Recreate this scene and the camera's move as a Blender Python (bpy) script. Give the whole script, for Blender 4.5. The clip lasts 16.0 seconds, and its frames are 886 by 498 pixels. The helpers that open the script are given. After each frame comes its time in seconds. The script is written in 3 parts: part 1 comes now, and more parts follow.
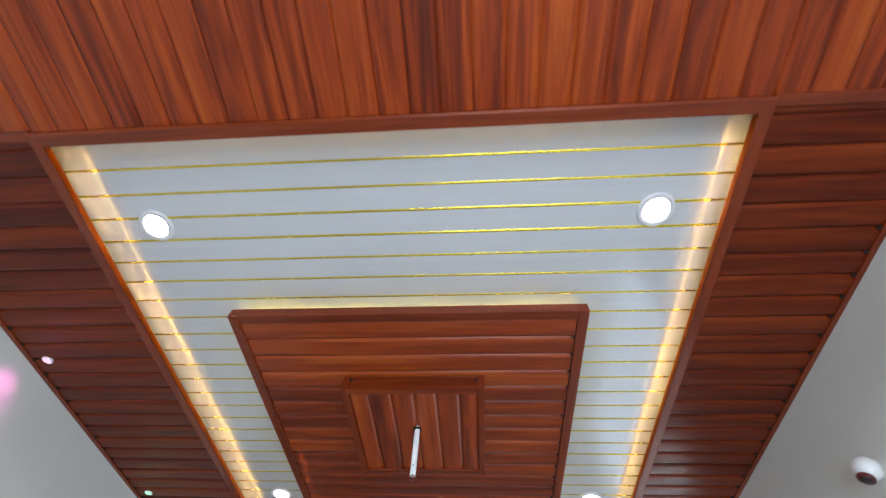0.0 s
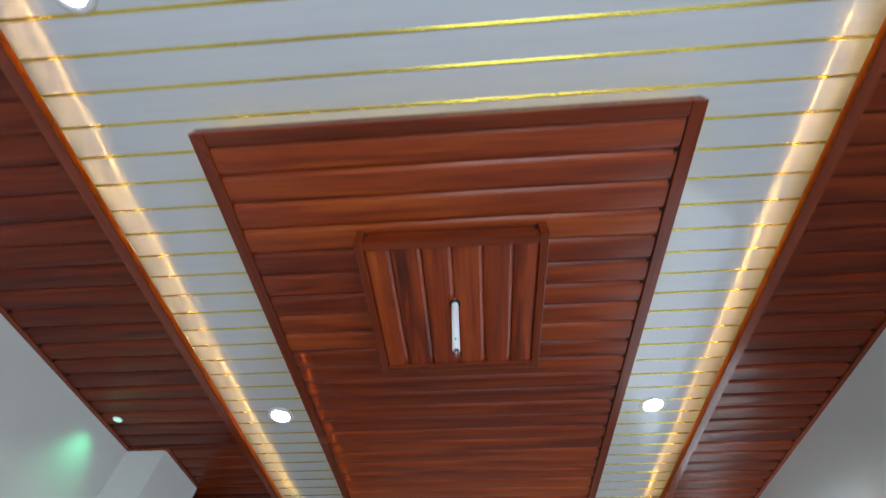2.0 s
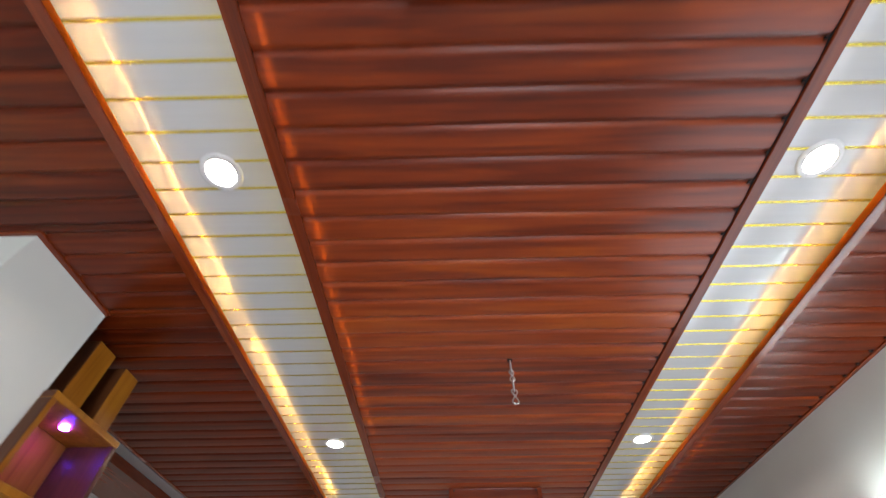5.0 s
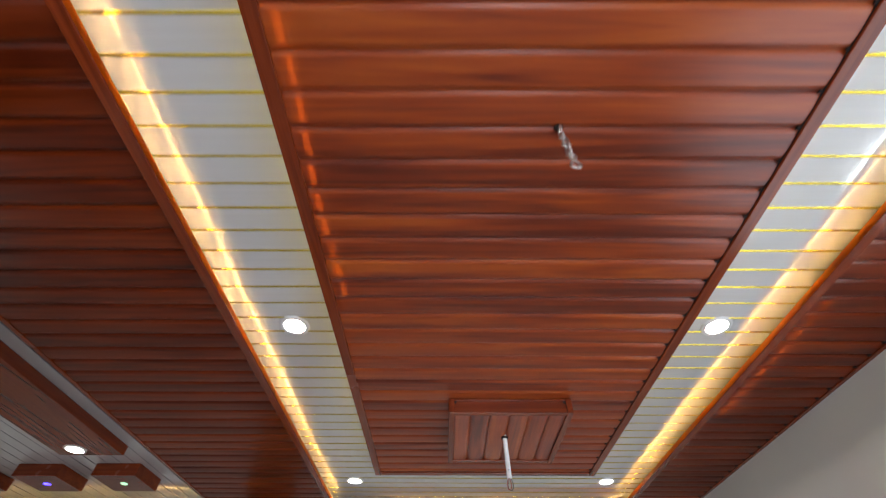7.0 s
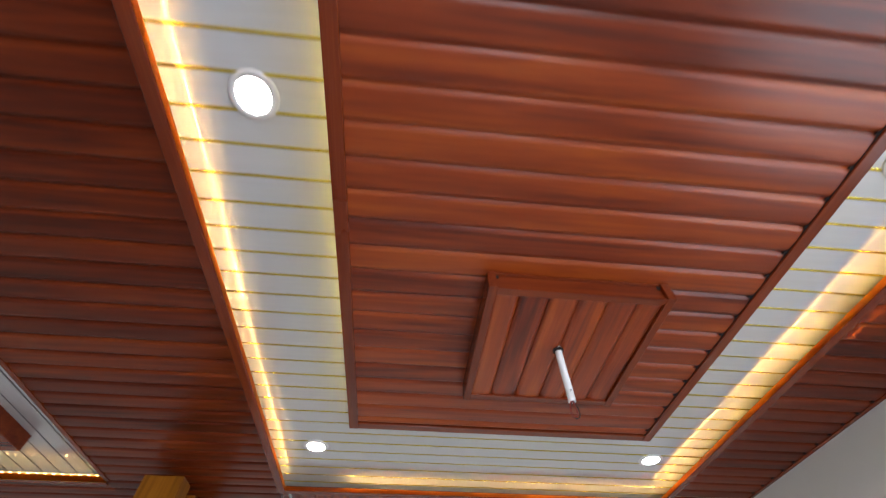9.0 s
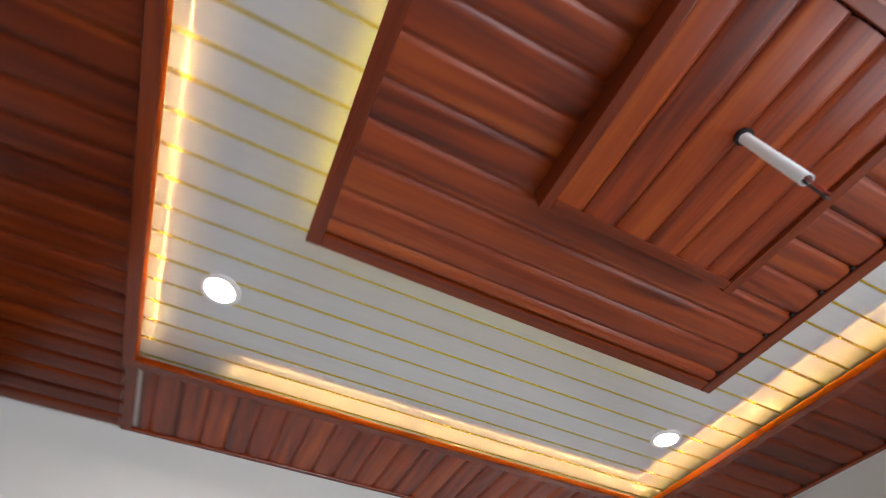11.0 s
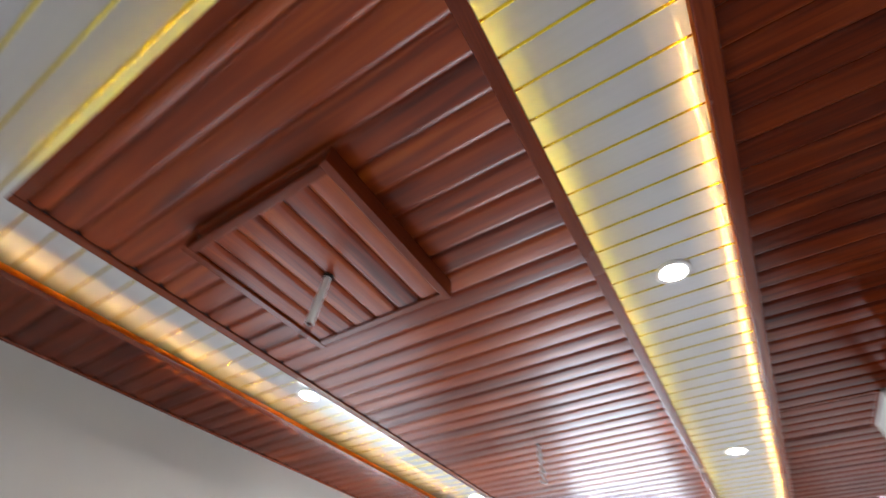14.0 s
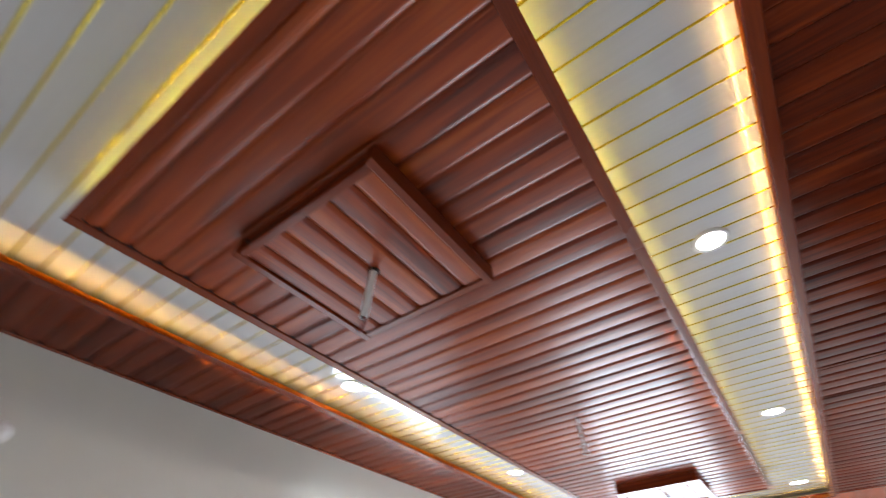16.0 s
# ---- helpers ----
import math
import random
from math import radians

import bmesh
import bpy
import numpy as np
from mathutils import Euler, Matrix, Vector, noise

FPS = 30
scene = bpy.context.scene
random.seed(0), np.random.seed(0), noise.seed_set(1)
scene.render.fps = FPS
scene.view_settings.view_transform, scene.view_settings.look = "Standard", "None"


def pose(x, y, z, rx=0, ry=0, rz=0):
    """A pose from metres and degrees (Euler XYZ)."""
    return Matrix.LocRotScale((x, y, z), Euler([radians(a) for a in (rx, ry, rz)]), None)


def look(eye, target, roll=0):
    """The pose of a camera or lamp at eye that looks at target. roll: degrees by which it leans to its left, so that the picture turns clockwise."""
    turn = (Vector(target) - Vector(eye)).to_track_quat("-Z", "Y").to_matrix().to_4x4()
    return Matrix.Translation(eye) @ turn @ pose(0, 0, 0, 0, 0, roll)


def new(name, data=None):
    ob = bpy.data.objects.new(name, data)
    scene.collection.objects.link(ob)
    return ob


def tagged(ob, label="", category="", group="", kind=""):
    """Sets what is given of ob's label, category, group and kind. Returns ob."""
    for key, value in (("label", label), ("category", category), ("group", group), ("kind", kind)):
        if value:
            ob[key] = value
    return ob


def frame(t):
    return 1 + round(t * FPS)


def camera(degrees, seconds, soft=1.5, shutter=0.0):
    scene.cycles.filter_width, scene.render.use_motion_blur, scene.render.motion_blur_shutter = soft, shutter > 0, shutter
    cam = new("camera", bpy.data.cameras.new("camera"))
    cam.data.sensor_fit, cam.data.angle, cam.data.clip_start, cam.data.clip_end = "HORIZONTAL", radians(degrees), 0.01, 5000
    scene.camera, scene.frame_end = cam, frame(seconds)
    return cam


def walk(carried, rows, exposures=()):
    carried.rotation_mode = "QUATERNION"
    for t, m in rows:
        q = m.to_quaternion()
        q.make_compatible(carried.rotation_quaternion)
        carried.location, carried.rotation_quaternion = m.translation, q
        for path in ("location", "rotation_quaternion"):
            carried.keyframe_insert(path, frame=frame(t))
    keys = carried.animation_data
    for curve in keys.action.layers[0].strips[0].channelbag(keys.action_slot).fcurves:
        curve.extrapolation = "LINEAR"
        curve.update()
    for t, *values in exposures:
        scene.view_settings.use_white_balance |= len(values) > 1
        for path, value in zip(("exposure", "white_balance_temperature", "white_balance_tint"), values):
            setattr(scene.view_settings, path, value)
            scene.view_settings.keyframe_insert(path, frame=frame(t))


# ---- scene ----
cam = camera(94.2, 16.0, soft=1.2, shutter=0.55)
PATH = [
    (0, (0.24, -0.896, 1.659), (0.1, 0.125, 3.373), 5.2),
    (0.5, (0.15, -0.757, 1.691), (0.031, 0.275, 3.4), 3.8),
    (1, (0.062, -0.642, 1.715), (-0.034, 0.421, 3.406), 2.0),
    (1.5, (0.033, -0.498, 1.726), (-0.062, 0.591, 3.401), 1.5),
    (2, (0.043, -0.294, 1.754), (-0.061, 0.833, 3.403), 1.5),
    (2.5, (0.049, -0.153, 1.764), (-0.063, 1.029, 3.374), 1.9),
    (3, (-0.001, -0.018, 1.774), (-0.095, 1.199, 3.359), 1.7),
    (3.5, (-0.087, 0.185, 1.82), (-0.154, 1.448, 3.37), 0.8),
    (3.7, (-0.11, 0.245, 1.82), (-0.174, 1.507, 3.37), 0.7),
    (6, (-0.238, 1.162, 1.853), (-0.231, 2.504, 3.336), -1.1),
    (6.5, (-0.254, 1.377, 1.84), (-0.261, 2.732, 3.311), -0.5),
    (7, (-0.232, 1.637, 1.852), (-0.239, 2.97, 3.343), 0.3),
    (7.5, (-0.239, 1.848, 1.851), (-0.226, 3.177, 3.345), 0.7),
    (8, (-0.332, 2.09, 1.869), (-0.269, 3.384, 3.393), 0.3),
    (8.5, (-0.401, 2.304, 1.861), (-0.3, 3.565, 3.41), -0.3),
    (9, (-0.415, 2.565, 1.878), (-0.281, 3.783, 3.458), -0.7),
    (9.5, (-0.443, 2.793, 1.903), (-0.269, 4.006, 3.484), -1.3),
    (10, (-0.522, 3.07, 1.909), (-0.288, 4.23, 3.521), -2.2),
    (10.2, (-0.551, 3.16, 1.926), (-0.295, 4.317, 3.538), -2.2),
    (12.3, (-0.541, 4.056, 1.942), (0.353, 4.367, 3.704), 7.7),
    (12.5, (-0.541, 4.075, 1.937), (0.407, 4.241, 3.69), 8.6),
    (13, (-0.6, 4.084, 1.95), (0.445, 3.807, 3.633), 7.2),
    (13.5, (-0.646, 4.094, 1.896), (0.254, 3.339, 3.515), 3.1),
    (14, (-0.692, 4.086, 1.886), (0.048, 2.955, 3.36), 1.7),
    (14.5, (-0.691, 4.083, 1.86), (-0.159, 2.718, 3.221), 1.4),
    (15, (-0.673, 4.078, 1.856), (-0.213, 2.651, 3.181), 2.6),
    (15.5, (-0.638, 4.097, 1.858), (-0.077, 2.739, 3.215), 1.8),
    (16, (-0.627, 4.157, 1.877), (0.179, 3.004, 3.298), -1.4),
]
EXPOSURES = [(0.0, -1.86, 6900, 15), (1.5, -2.02, 6750, 13), (2.5, -1.90, 6650, 13), (3.5, -1.58, 7150, 16), (6.0, -1.28, 7450, 19), (8.0, -1.04, 7350, 19), (10.0, -0.70, 7050, 18), (12.5, -0.66, 7800, 24), (13.5, -1.00, 7050, 18), (15.0, -0.94, 7500, 21), (16.0, -1.04, 7200, 18)]
walk(cam, [(t, look(eye, target, roll)) for t, eye, target, roll in PATH], EXPOSURES)

# ---- world, lights, exposure ----
world = bpy.data.worlds.new("world")
scene.world = world
world.use_nodes = True
wn = world.node_tree.nodes
sky = wn.new("ShaderNodeTexSky")
sky.sky_type = "NISHITA"
sky.sun_disc = False
sky.sun_elevation, sky.sun_rotation = radians(38), radians(198.6)
world.node_tree.links.new(sky.outputs[0], wn["Background"].inputs[0])
wn["Background"].inputs[1].default_value = 0.10

WIN_POWER, TUBE_E, DOWN_E, LED_E, LEAK_E = 330.0, 62.0, 250.0, 800.0, 45.0
COVE_W, COVE_RGB, RAFT_W = 0.62, (1.0, 0.66, 0.22), 3.4


def area(name, m, sx, sy, power, color):
    d = bpy.data.lights.new(name, "AREA")
    d.shape, d.size, d.size_y, d.energy, d.color = "RECTANGLE", sx, sy, power, color
    ob = new(name, d)
    ob.matrix_world = m
    return ob


# heights: raft underside, timber border underside, white boards underside, fan box underside
ZR, ZB, ZW, ZX = 2.740, 2.780, 2.827, 2.682
P, PH = 0.0842, -0.010
XE, XW, YN, YS = 1.453, -1.562, 5.244, -2.60
TX, TY0, TY1 = 0.968, -0.612, 4.815

area("window_daylight", look((0.565, YS - 0.05, 1.15), (0.565, 2.0, 1.15)), 1.40, 2.05, WIN_POWER, (0.66, 0.83, 1.0))

area("side_window_daylight", look((XE + 0.12, 2.05, 1.475), (-1.0, 2.05, 1.475)), 2.3, 1.15, 66.0, (0.66, 0.83, 1.0))
# unseen fill lamp, added to brighten the bay and the west border
area("bay_fill_light", look((-4.70, 3.5, 1.5), (0.0, 3.5, 1.5)), 1.6, 1.2, 26.0, (0.86, 0.93, 1.0))
sun = bpy.data.lights.new("sun", "SUN")
sun.energy, sun.angle, sun.color = 5.0, radians(0.6), (1.0, 0.98, 0.95)
new("sun", sun).matrix_world = look((-1.0, -6.0, 5.0), (-0.72, -5.17, 4.31))


# ---- materials ----
def mat(name, color, rough=0.5, metal=0.0, coat=0.0, emit=None, strength=0.0):
    m = bpy.data.materials.new(name)
    m.use_nodes = True
    b = m.node_tree.nodes["Principled BSDF"]
    b.inputs["Base Color"].default_value = (*color, 1)
    b.inputs["Roughness"].default_value = rough
    b.inputs["Metallic"].default_value = metal
    b.inputs["Coat Weight"].default_value = coat
    b.inputs["Coat Roughness"].default_value = 0.12
    if emit:
        b.inputs["Emission Color"].default_value = (*emit, 1)
        b.inputs["Emission Strength"].default_value = strength
    return m


class Nodes:
    def __init__(self, m):
        self.t = m.node_tree
        self.b = m.node_tree.nodes["Principled BSDF"]

    def n(self, kind, **props):
        node = self.t.nodes.new("ShaderNode" + kind)
        for k, v in props.items():
            if k == "data_type":
                node.data_type = v
            elif k == "operation":
                node.operation = v
            elif k == "blend_type":
                node.blend_type = v
        return node

    def link(self, a, b):
        self.t.links.new(a, b)

    def ramp(self, src, stops):
        r = self.n("ValToRGB")
        e = r.color_ramp.elements
        while len(e) < len(stops):
            e.new(0.5)
        for el, (p, c) in zip(e, stops):
            el.position, el.color = p, (*c, 1)
        self.link(src, r.inputs[0])
        return r.outputs[0]

    def noise(self, vec, scale, detail=4.0, rough=0.55, dist=0.0):
        x = self.n("TexNoise")
        x.inputs["Scale"].default_value = scale
        x.inputs["Detail"].default_value = detail
        x.inputs["Roughness"].default_value = rough
        x.inputs["Distortion"].default_value = dist
        self.link(vec, x.inputs["Vector"])
        return x.outputs["Fac"]


def wood(name, axis, stops, rough=0.31, coat=0.0, per_object=False, glow=0.0, tint=(1.0, 0.20, 0.035), gloss=0.24, fine=1.0, brushed=0.0):
    """Wood-print laminate whose grain runs along the axis, shifted from board to board."""
    m = mat(name, (0.2, 0.06, 0.02), rough, 0.0, coat)
    g = Nodes(m)
    co = g.n("TexCoord").outputs["Object"]
    rnd = g.n("ObjectInfo").outputs["Random"] if per_object else g.n("NewGeometry").outputs["Random Per Island"]
    shift = g.n("VectorMath", operation="MULTIPLY")
    shift.inputs[1].default_value = (31.0, 47.0, 13.0)
    comb = g.n("CombineXYZ")
    for i in range(3):
        g.link(rnd, comb.inputs[i])
    g.link(comb.outputs[0], shift.inputs[0])
    add = g.n("VectorMath", operation="ADD")
    g.link(co, add.inputs[0])
    g.link(shift.outputs[0], add.inputs[1])

    def stretched(along, across):
        s = g.n("VectorMath", operation="MULTIPLY")
        v = [across] * 3
        v["xyz".index(axis)] = along
        s.inputs[1].default_value = v
        g.link(add.outputs[0], s.inputs[0])
        return s.outputs[0]

    broad = g.noise(stretched(0.9, 17.0), 1.0, 2.0, 0.45, 2.0)
    fibre = g.noise(stretched(2.6, 52.0 * fine), 1.0, 3.0, 0.5, 1.8)
    mixv = g.n("Math", operation="MULTIPLY_ADD")
    g.link(fibre, mixv.inputs[0])
    mixv.inputs[1].default_value = 0.21
    half = g.n("Math", operation="MULTIPLY")
    g.link(broad, half.inputs[0])
    half.inputs[1].default_value = 0.43
    g.link(half.outputs[0], mixv.inputs[2])
    tone = g.n("Math", operation="MULTIPLY_ADD")
    g.link(rnd, tone.inputs[0])
    tone.inputs[1].default_value = 0.11
    base = g.n("Math", operation="SUBTRACT")
    g.link(mixv.outputs[0], base.inputs[0])
    base.inputs[1].default_value = -0.144
    g.link(base.outputs[0], tone.inputs[2])
    col = g.ramp(tone.outputs[0], stops)
    g.link(col, g.b.inputs["Base Color"])
    g.b.inputs["Specular IOR Level"].default_value = gloss
    rr = g.n("MapRange")
    rr.inputs["To Min"].default_value, rr.inputs["To Max"].default_value = rough - 0.04, rough + 0.07
    g.link(g.noise(co, 3.5, 3.0), rr.inputs["Value"])
    g.link(rr.outputs[0], g.b.inputs["Roughness"])
    if brushed:
        # fine embossing along the grain spreads gloss across it
        across = g.n("CombineXYZ")
        across.inputs["xyz".index({"x": "y", "y": "x", "z": "x"}[axis])].default_value = 1.0
        g.b.inputs["Anisotropic"].default_value = brushed
        g.link(across.outputs[0], g.b.inputs["Tangent"])
    bump = g.n("Bump")
    bump.inputs["Strength"].default_value = 0.04
    bump.inputs["Distance"].default_value = 0.002
    g.link(fibre, bump.inputs["Height"])
    g.link(bump.outputs[0], g.b.inputs["Normal"])
    if glow:
        out = g.t.nodes["Material Output"]
        tr = g.n("BsdfTranslucent")
        tr.inputs[0].default_value = (*tint, 1)
        mx = g.n("MixShader")
        mx.inputs[0].default_value = glow
        g.link(g.b.outputs[0], mx.inputs[1])
        g.link(tr.outputs[0], mx.inputs[2])
        g.link(mx.outputs[0], out.inputs[0])
    return m


ROSE = [(0.31, (0.042, 0.0044, 0.0010)), (0.43, (0.145, 0.0157, 0.0021)), (0.54, (0.300, 0.0400, 0.0038)), (0.72, (0.480, 0.096, 0.008))]
TRIM = [(0.31, (0.060, 0.0085, 0.0022)), (0.5, (0.165, 0.0230, 0.0050)), (0.75, (0.270, 0.046, 0.010))]
# ROSE stops darkened for the crosswise border boards
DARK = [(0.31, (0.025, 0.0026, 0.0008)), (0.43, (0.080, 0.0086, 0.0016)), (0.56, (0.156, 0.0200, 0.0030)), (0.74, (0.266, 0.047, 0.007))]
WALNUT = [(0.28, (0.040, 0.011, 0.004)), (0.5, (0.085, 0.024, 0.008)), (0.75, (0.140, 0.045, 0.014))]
HONEY = [(0.30, (0.13, 0.036, 0.003)), (0.5, (0.30, 0.100, 0.009)), (0.75, (0.46, 0.18, 0.020))]
BR = 0.60
wood_x = wood("rosewood_laminate_across_darkened", "x", DARK, brushed=BR)
thin_x = wood("rosewood_laminate_thin_darkened", "x", DARK, glow=0.06, brushed=BR)
wood_y = wood("rosewood_laminate_along", "y", ROSE, brushed=BR, gloss=0.38)
plank_x = wood("rosewood_plank_across", "x", ROSE, per_object=True, glow=0.08, brushed=BR, gloss=0.52)
plank_y = wood("rosewood_plank_along", "y", ROSE, per_object=True, brushed=BR, gloss=0.52)
trim_x = wood("rosewood_trim_across", "x", TRIM, rough=0.24, fine=1.5, gloss=0.4)
trim_y = wood("rosewood_trim_along", "y", TRIM, rough=0.24, fine=1.5, gloss=0.4)
lip_x = wood("thin_lip_across", "x", ROSE, rough=0.24, fine=1.5, glow=0.75, tint=(1.0, 0.60, 0.20))
lip_y = wood("thin_lip_along", "y", ROSE, rough=0.24, fine=1.5, glow=0.75, tint=(1.0, 0.60, 0.20))
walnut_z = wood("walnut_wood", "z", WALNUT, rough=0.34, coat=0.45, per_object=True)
honey_z = wood("honey_wood", "z", HONEY, rough=0.3, coat=0.5, per_object=True)


def painted(name, color, rough, scale=6.0, vary=0.04, bump_d=0.0006):
    m = mat(name, color, rough)
    g = Nodes(m)
    co = g.n("TexCoord").outputs["Object"]
    lo = tuple(c * (1 - vary) for c in color)
    hi = tuple(min(1, c * (1 + vary)) for c in color)
    g.link(g.ramp(g.noise(co, scale, 5.0), [(0.3, lo), (0.7, hi)]), g.b.inputs["Base Color"])
    bump = g.n("Bump")
    bump.inputs["Strength"].default_value = 0.25
    bump.inputs["Distance"].default_value = bump_d
    g.link(g.noise(co, 180.0, 3.0), bump.inputs["Height"])
    g.link(bump.outputs[0], g.b.inputs["Normal"])
    return m


wall_paint = painted("wall_paint", (0.66, 0.66, 0.62), 0.6, 2.5, 0.03)
floor_tile = painted("pale_floor_tile", (0.62, 0.61, 0.59), 0.16, 3.0, 0.06)


def white_boards(name, axis):
    m = mat(name, (0.72, 0.72, 0.73), 0.2, 0.0, 1.0)
    m.node_tree.nodes["Principled BSDF"].inputs["Coat Roughness"].default_value = 0.05
    g = Nodes(m)
    co = g.n("TexCoord").outputs["Object"]
    s = g.n("VectorMath", operation="MULTIPLY")
    s.inputs[1].default_value = (1.5, 60.0, 1.0) if axis == "x" else (60.0, 1.5, 1.0)
    g.link(co, s.inputs[0])
    f = g.noise(s.outputs[0], 1.0, 4.0)
    g.link(g.ramp(f, [(0.3, (0.54, 0.55, 0.57)), (0.7, (0.57, 0.58, 0.60))]), g.b.inputs["Base Color"])
    rr = g.n("MapRange")
    rr.inputs["To Min"].default_value, rr.inputs["To Max"].default_value = 0.17, 0.24
    g.link(g.noise(co, 5.0, 3.0), rr.inputs["Value"])
    g.link(rr.outputs[0], g.b.inputs["Roughness"])
    bump = g.n("Bump")
    bump.inputs["Strength"].default_value = 0.05
    bump.inputs["Distance"].default_value = 0.001
    g.link(f, bump.inputs["Height"])
    g.link(bump.outputs[0], g.b.inputs["Normal"])
    return m


white_x = white_boards("white_pvc_across", "x")
white_y = white_boards("white_pvc_along", "y")
gold = mat("gold_foil", (0.74, 0.57, 0.040), 0.26, 0.85)
grey_line = mat("grey_joint", (0.16, 0.16, 0.18), 0.5)
white_plastic = painted("white_plastic", (0.80, 0.80, 0.80), 0.35, 8.0, 0.03)
dark_plastic = mat("dark_lens", (0.02, 0.012, 0.012), 0.15, 0.0, 0.6)
maroon_plastic = mat("maroon_ring", (0.10, 0.012, 0.012), 0.3)
steel = mat("galvanised_steel", (0.62, 0.61, 0.60), 0.32, 1.0)
wire_red = mat("red_wire", (0.30, 0.03, 0.02), 0.4)
wire_black = mat("black_wire", (0.015, 0.013, 0.013), 0.4)
dark_gap = mat("dark_gap", (0.010, 0.004, 0.003), 0.9)
tape_white = mat("led_tape", (0.75, 0.72, 0.66), 0.5)
led_chip = mat("led_chip_warm", (0.9, 0.8, 0.6), 0.5, emit=(1.0, 0.62, 0.19), strength=LED_E)
led_back = mat("led_chip_amber", (0.9, 0.8, 0.6), 0.5, emit=(1.0, 0.77, 0.12), strength=500.0)
led_bay = mat("led_chip_bay", (0.9, 0.8, 0.6), 0.5, emit=(1.0, 0.66, 0.20), strength=90.0)
led_leak = mat("led_chip_leak", (0.9, 0.8, 0.6), 0.5, emit=(1.0, 0.70, 0.20), strength=LEAK_E)
lamp_rim = mat("frosted_rim", (0.66, 0.66, 0.68), 0.3, 0.0, 0.3)
lamp_face = mat("downlight_diffuser", (0.9, 0.9, 0.9), 0.5, emit=(0.95, 0.98, 1.0), strength=DOWN_E)
tube_face = mat("tube_glass", (0.9, 0.9, 0.9), 0.4, emit=(0.68, 0.90, 1.0), strength=TUBE_E)


def glow_face(name, color, strength):
    return mat(name, (0.8, 0.8, 0.8), 0.4, emit=color, strength=strength)


pink_face = glow_face("pink_led_face", (1.0, 0.42, 0.85), 3.0)
green_face = glow_face("green_led_face", (0.25, 1.0, 0.60), 2.6)
blue_face = glow_face("blue_led_face", (0.05, 0.03, 1.0), 10.0)
blue_niche = glow_face("blue_niche_face", (0.10, 0.02, 1.0), 1500.0)


# ---- building helpers ----
def mesh_of(bm, name, material, smooth=False):
    me = bpy.data.meshes.new(name)
    bm.to_mesh(me)
    bm.free()
    for m in material if isinstance(material, (list, tuple)) else (material,):
        me.materials.append(m)
    if smooth:
        me.polygons.foreach_set("use_smooth", [True] * len(me.polygons))
    return me


def part(name, bm, material, parent=None, label="", smooth=False):
    ob = new(name, mesh_of(bm, name, material, smooth))
    ob.parent = parent
    if label:
        tagged(ob, label)
    return ob


def empty(name, at, label, category, group="", kind=""):
    ob = new(name)
    ob.empty_display_size = 0.05
    ob.location = at
    return tagged(ob, label, category, group, kind)


def add_box(bm, x0, x1, y0, y1, z0, z1, bevel=0.0):
    vs = [bm.verts.new((x, y, z)) for x in (x0, x1) for y in (y0, y1) for z in (z0, z1)]
    fs = [bm.faces.new([vs[i] for i in q]) for q in ((0, 1, 3, 2), (4, 6, 7, 5), (0, 4, 5, 1), (2, 3, 7, 6), (0, 2, 6, 4), (1, 5, 7, 3))]
    if bevel:
        es = list({e for f in fs for e in f.edges})
        bmesh.ops.bevel(bm, geom=es, offset=bevel, segments=2, affect="EDGES", profile=0.6)
    return bm


def box(x0, x1, y0, y1, z0, z1, bevel=0.0):
    return add_box(bmesh.new(), x0, x1, y0, y1, z0, z1, bevel)


def lathe(profile, steps=32):
    """A turned solid about z from (radius, height) pairs."""
    bm = bmesh.new()
    rings = []
    for r, z in profile:
        if r < 1e-6:
            rings.append([bm.verts.new((0, 0, z))])
        else:
            rings.append([bm.verts.new((r * math.cos(a), r * math.sin(a), z)) for a in [2 * math.pi * i / steps for i in range(steps)]])
    for a, b in zip(rings, rings[1:]):
        for i in range(steps):
            j = (i + 1) % steps
            q = [a[i % len(a)], a[j % len(a)], b[j % len(b)], b[i % len(b)]]
            q = [v for k, v in enumerate(q) if v not in q[:k]]
            if len(q) > 2:
                bm.faces.new(q)
    return bm


def tube_along(bm, pts, r, steps=8):
    """A round bar through the points."""
    rings = []
    for i, p in enumerate(pts):
        d = (Vector(pts[min(i + 1, len(pts) - 1)]) - Vector(pts[max(i - 1, 0)])).normalized()
        up = Vector((0.31, 0.95, 0.02))
        a = d.cross(up).normalized()
        b = d.cross(a)
        rings.append([bm.verts.new(Vector(p) + r * (math.cos(t) * a + math.sin(t) * b)) for t in [2 * math.pi * k / steps for k in range(steps)]])
    for a, b in zip(rings, rings[1:]):
        for k in range(steps):
            bm.faces.new((a[k], a[(k + 1) % steps], b[(k + 1) % steps], b[k]))
    bm.faces.new(rings[0])
    bm.faces.new(rings[-1][::-1])
    return bm


def board_profile(w, groove, depth, bow):
    """Half profile steps: groove floor, flat chamfer, rounded shoulder, slightly bowed face."""
    g = groove
    pts = [(-0.0006, depth), (g * 0.08, depth), (g * 0.13, depth * 0.80), (g * 0.42, depth * 0.52), (g * 0.72, depth * 0.27), (g * 0.98, depth * 0.08), (g * 1.22, depth * 0.015), (g * 1.5, 0.0)]
    edge = g * 1.5
    for k in range(1, 6):
        u = k / 6
        pts.append((edge + u * (w - 2 * edge), -bow * math.sin(math.pi * u)))
    return pts + [(w - a, h) for a, h in pts[7::-1]]


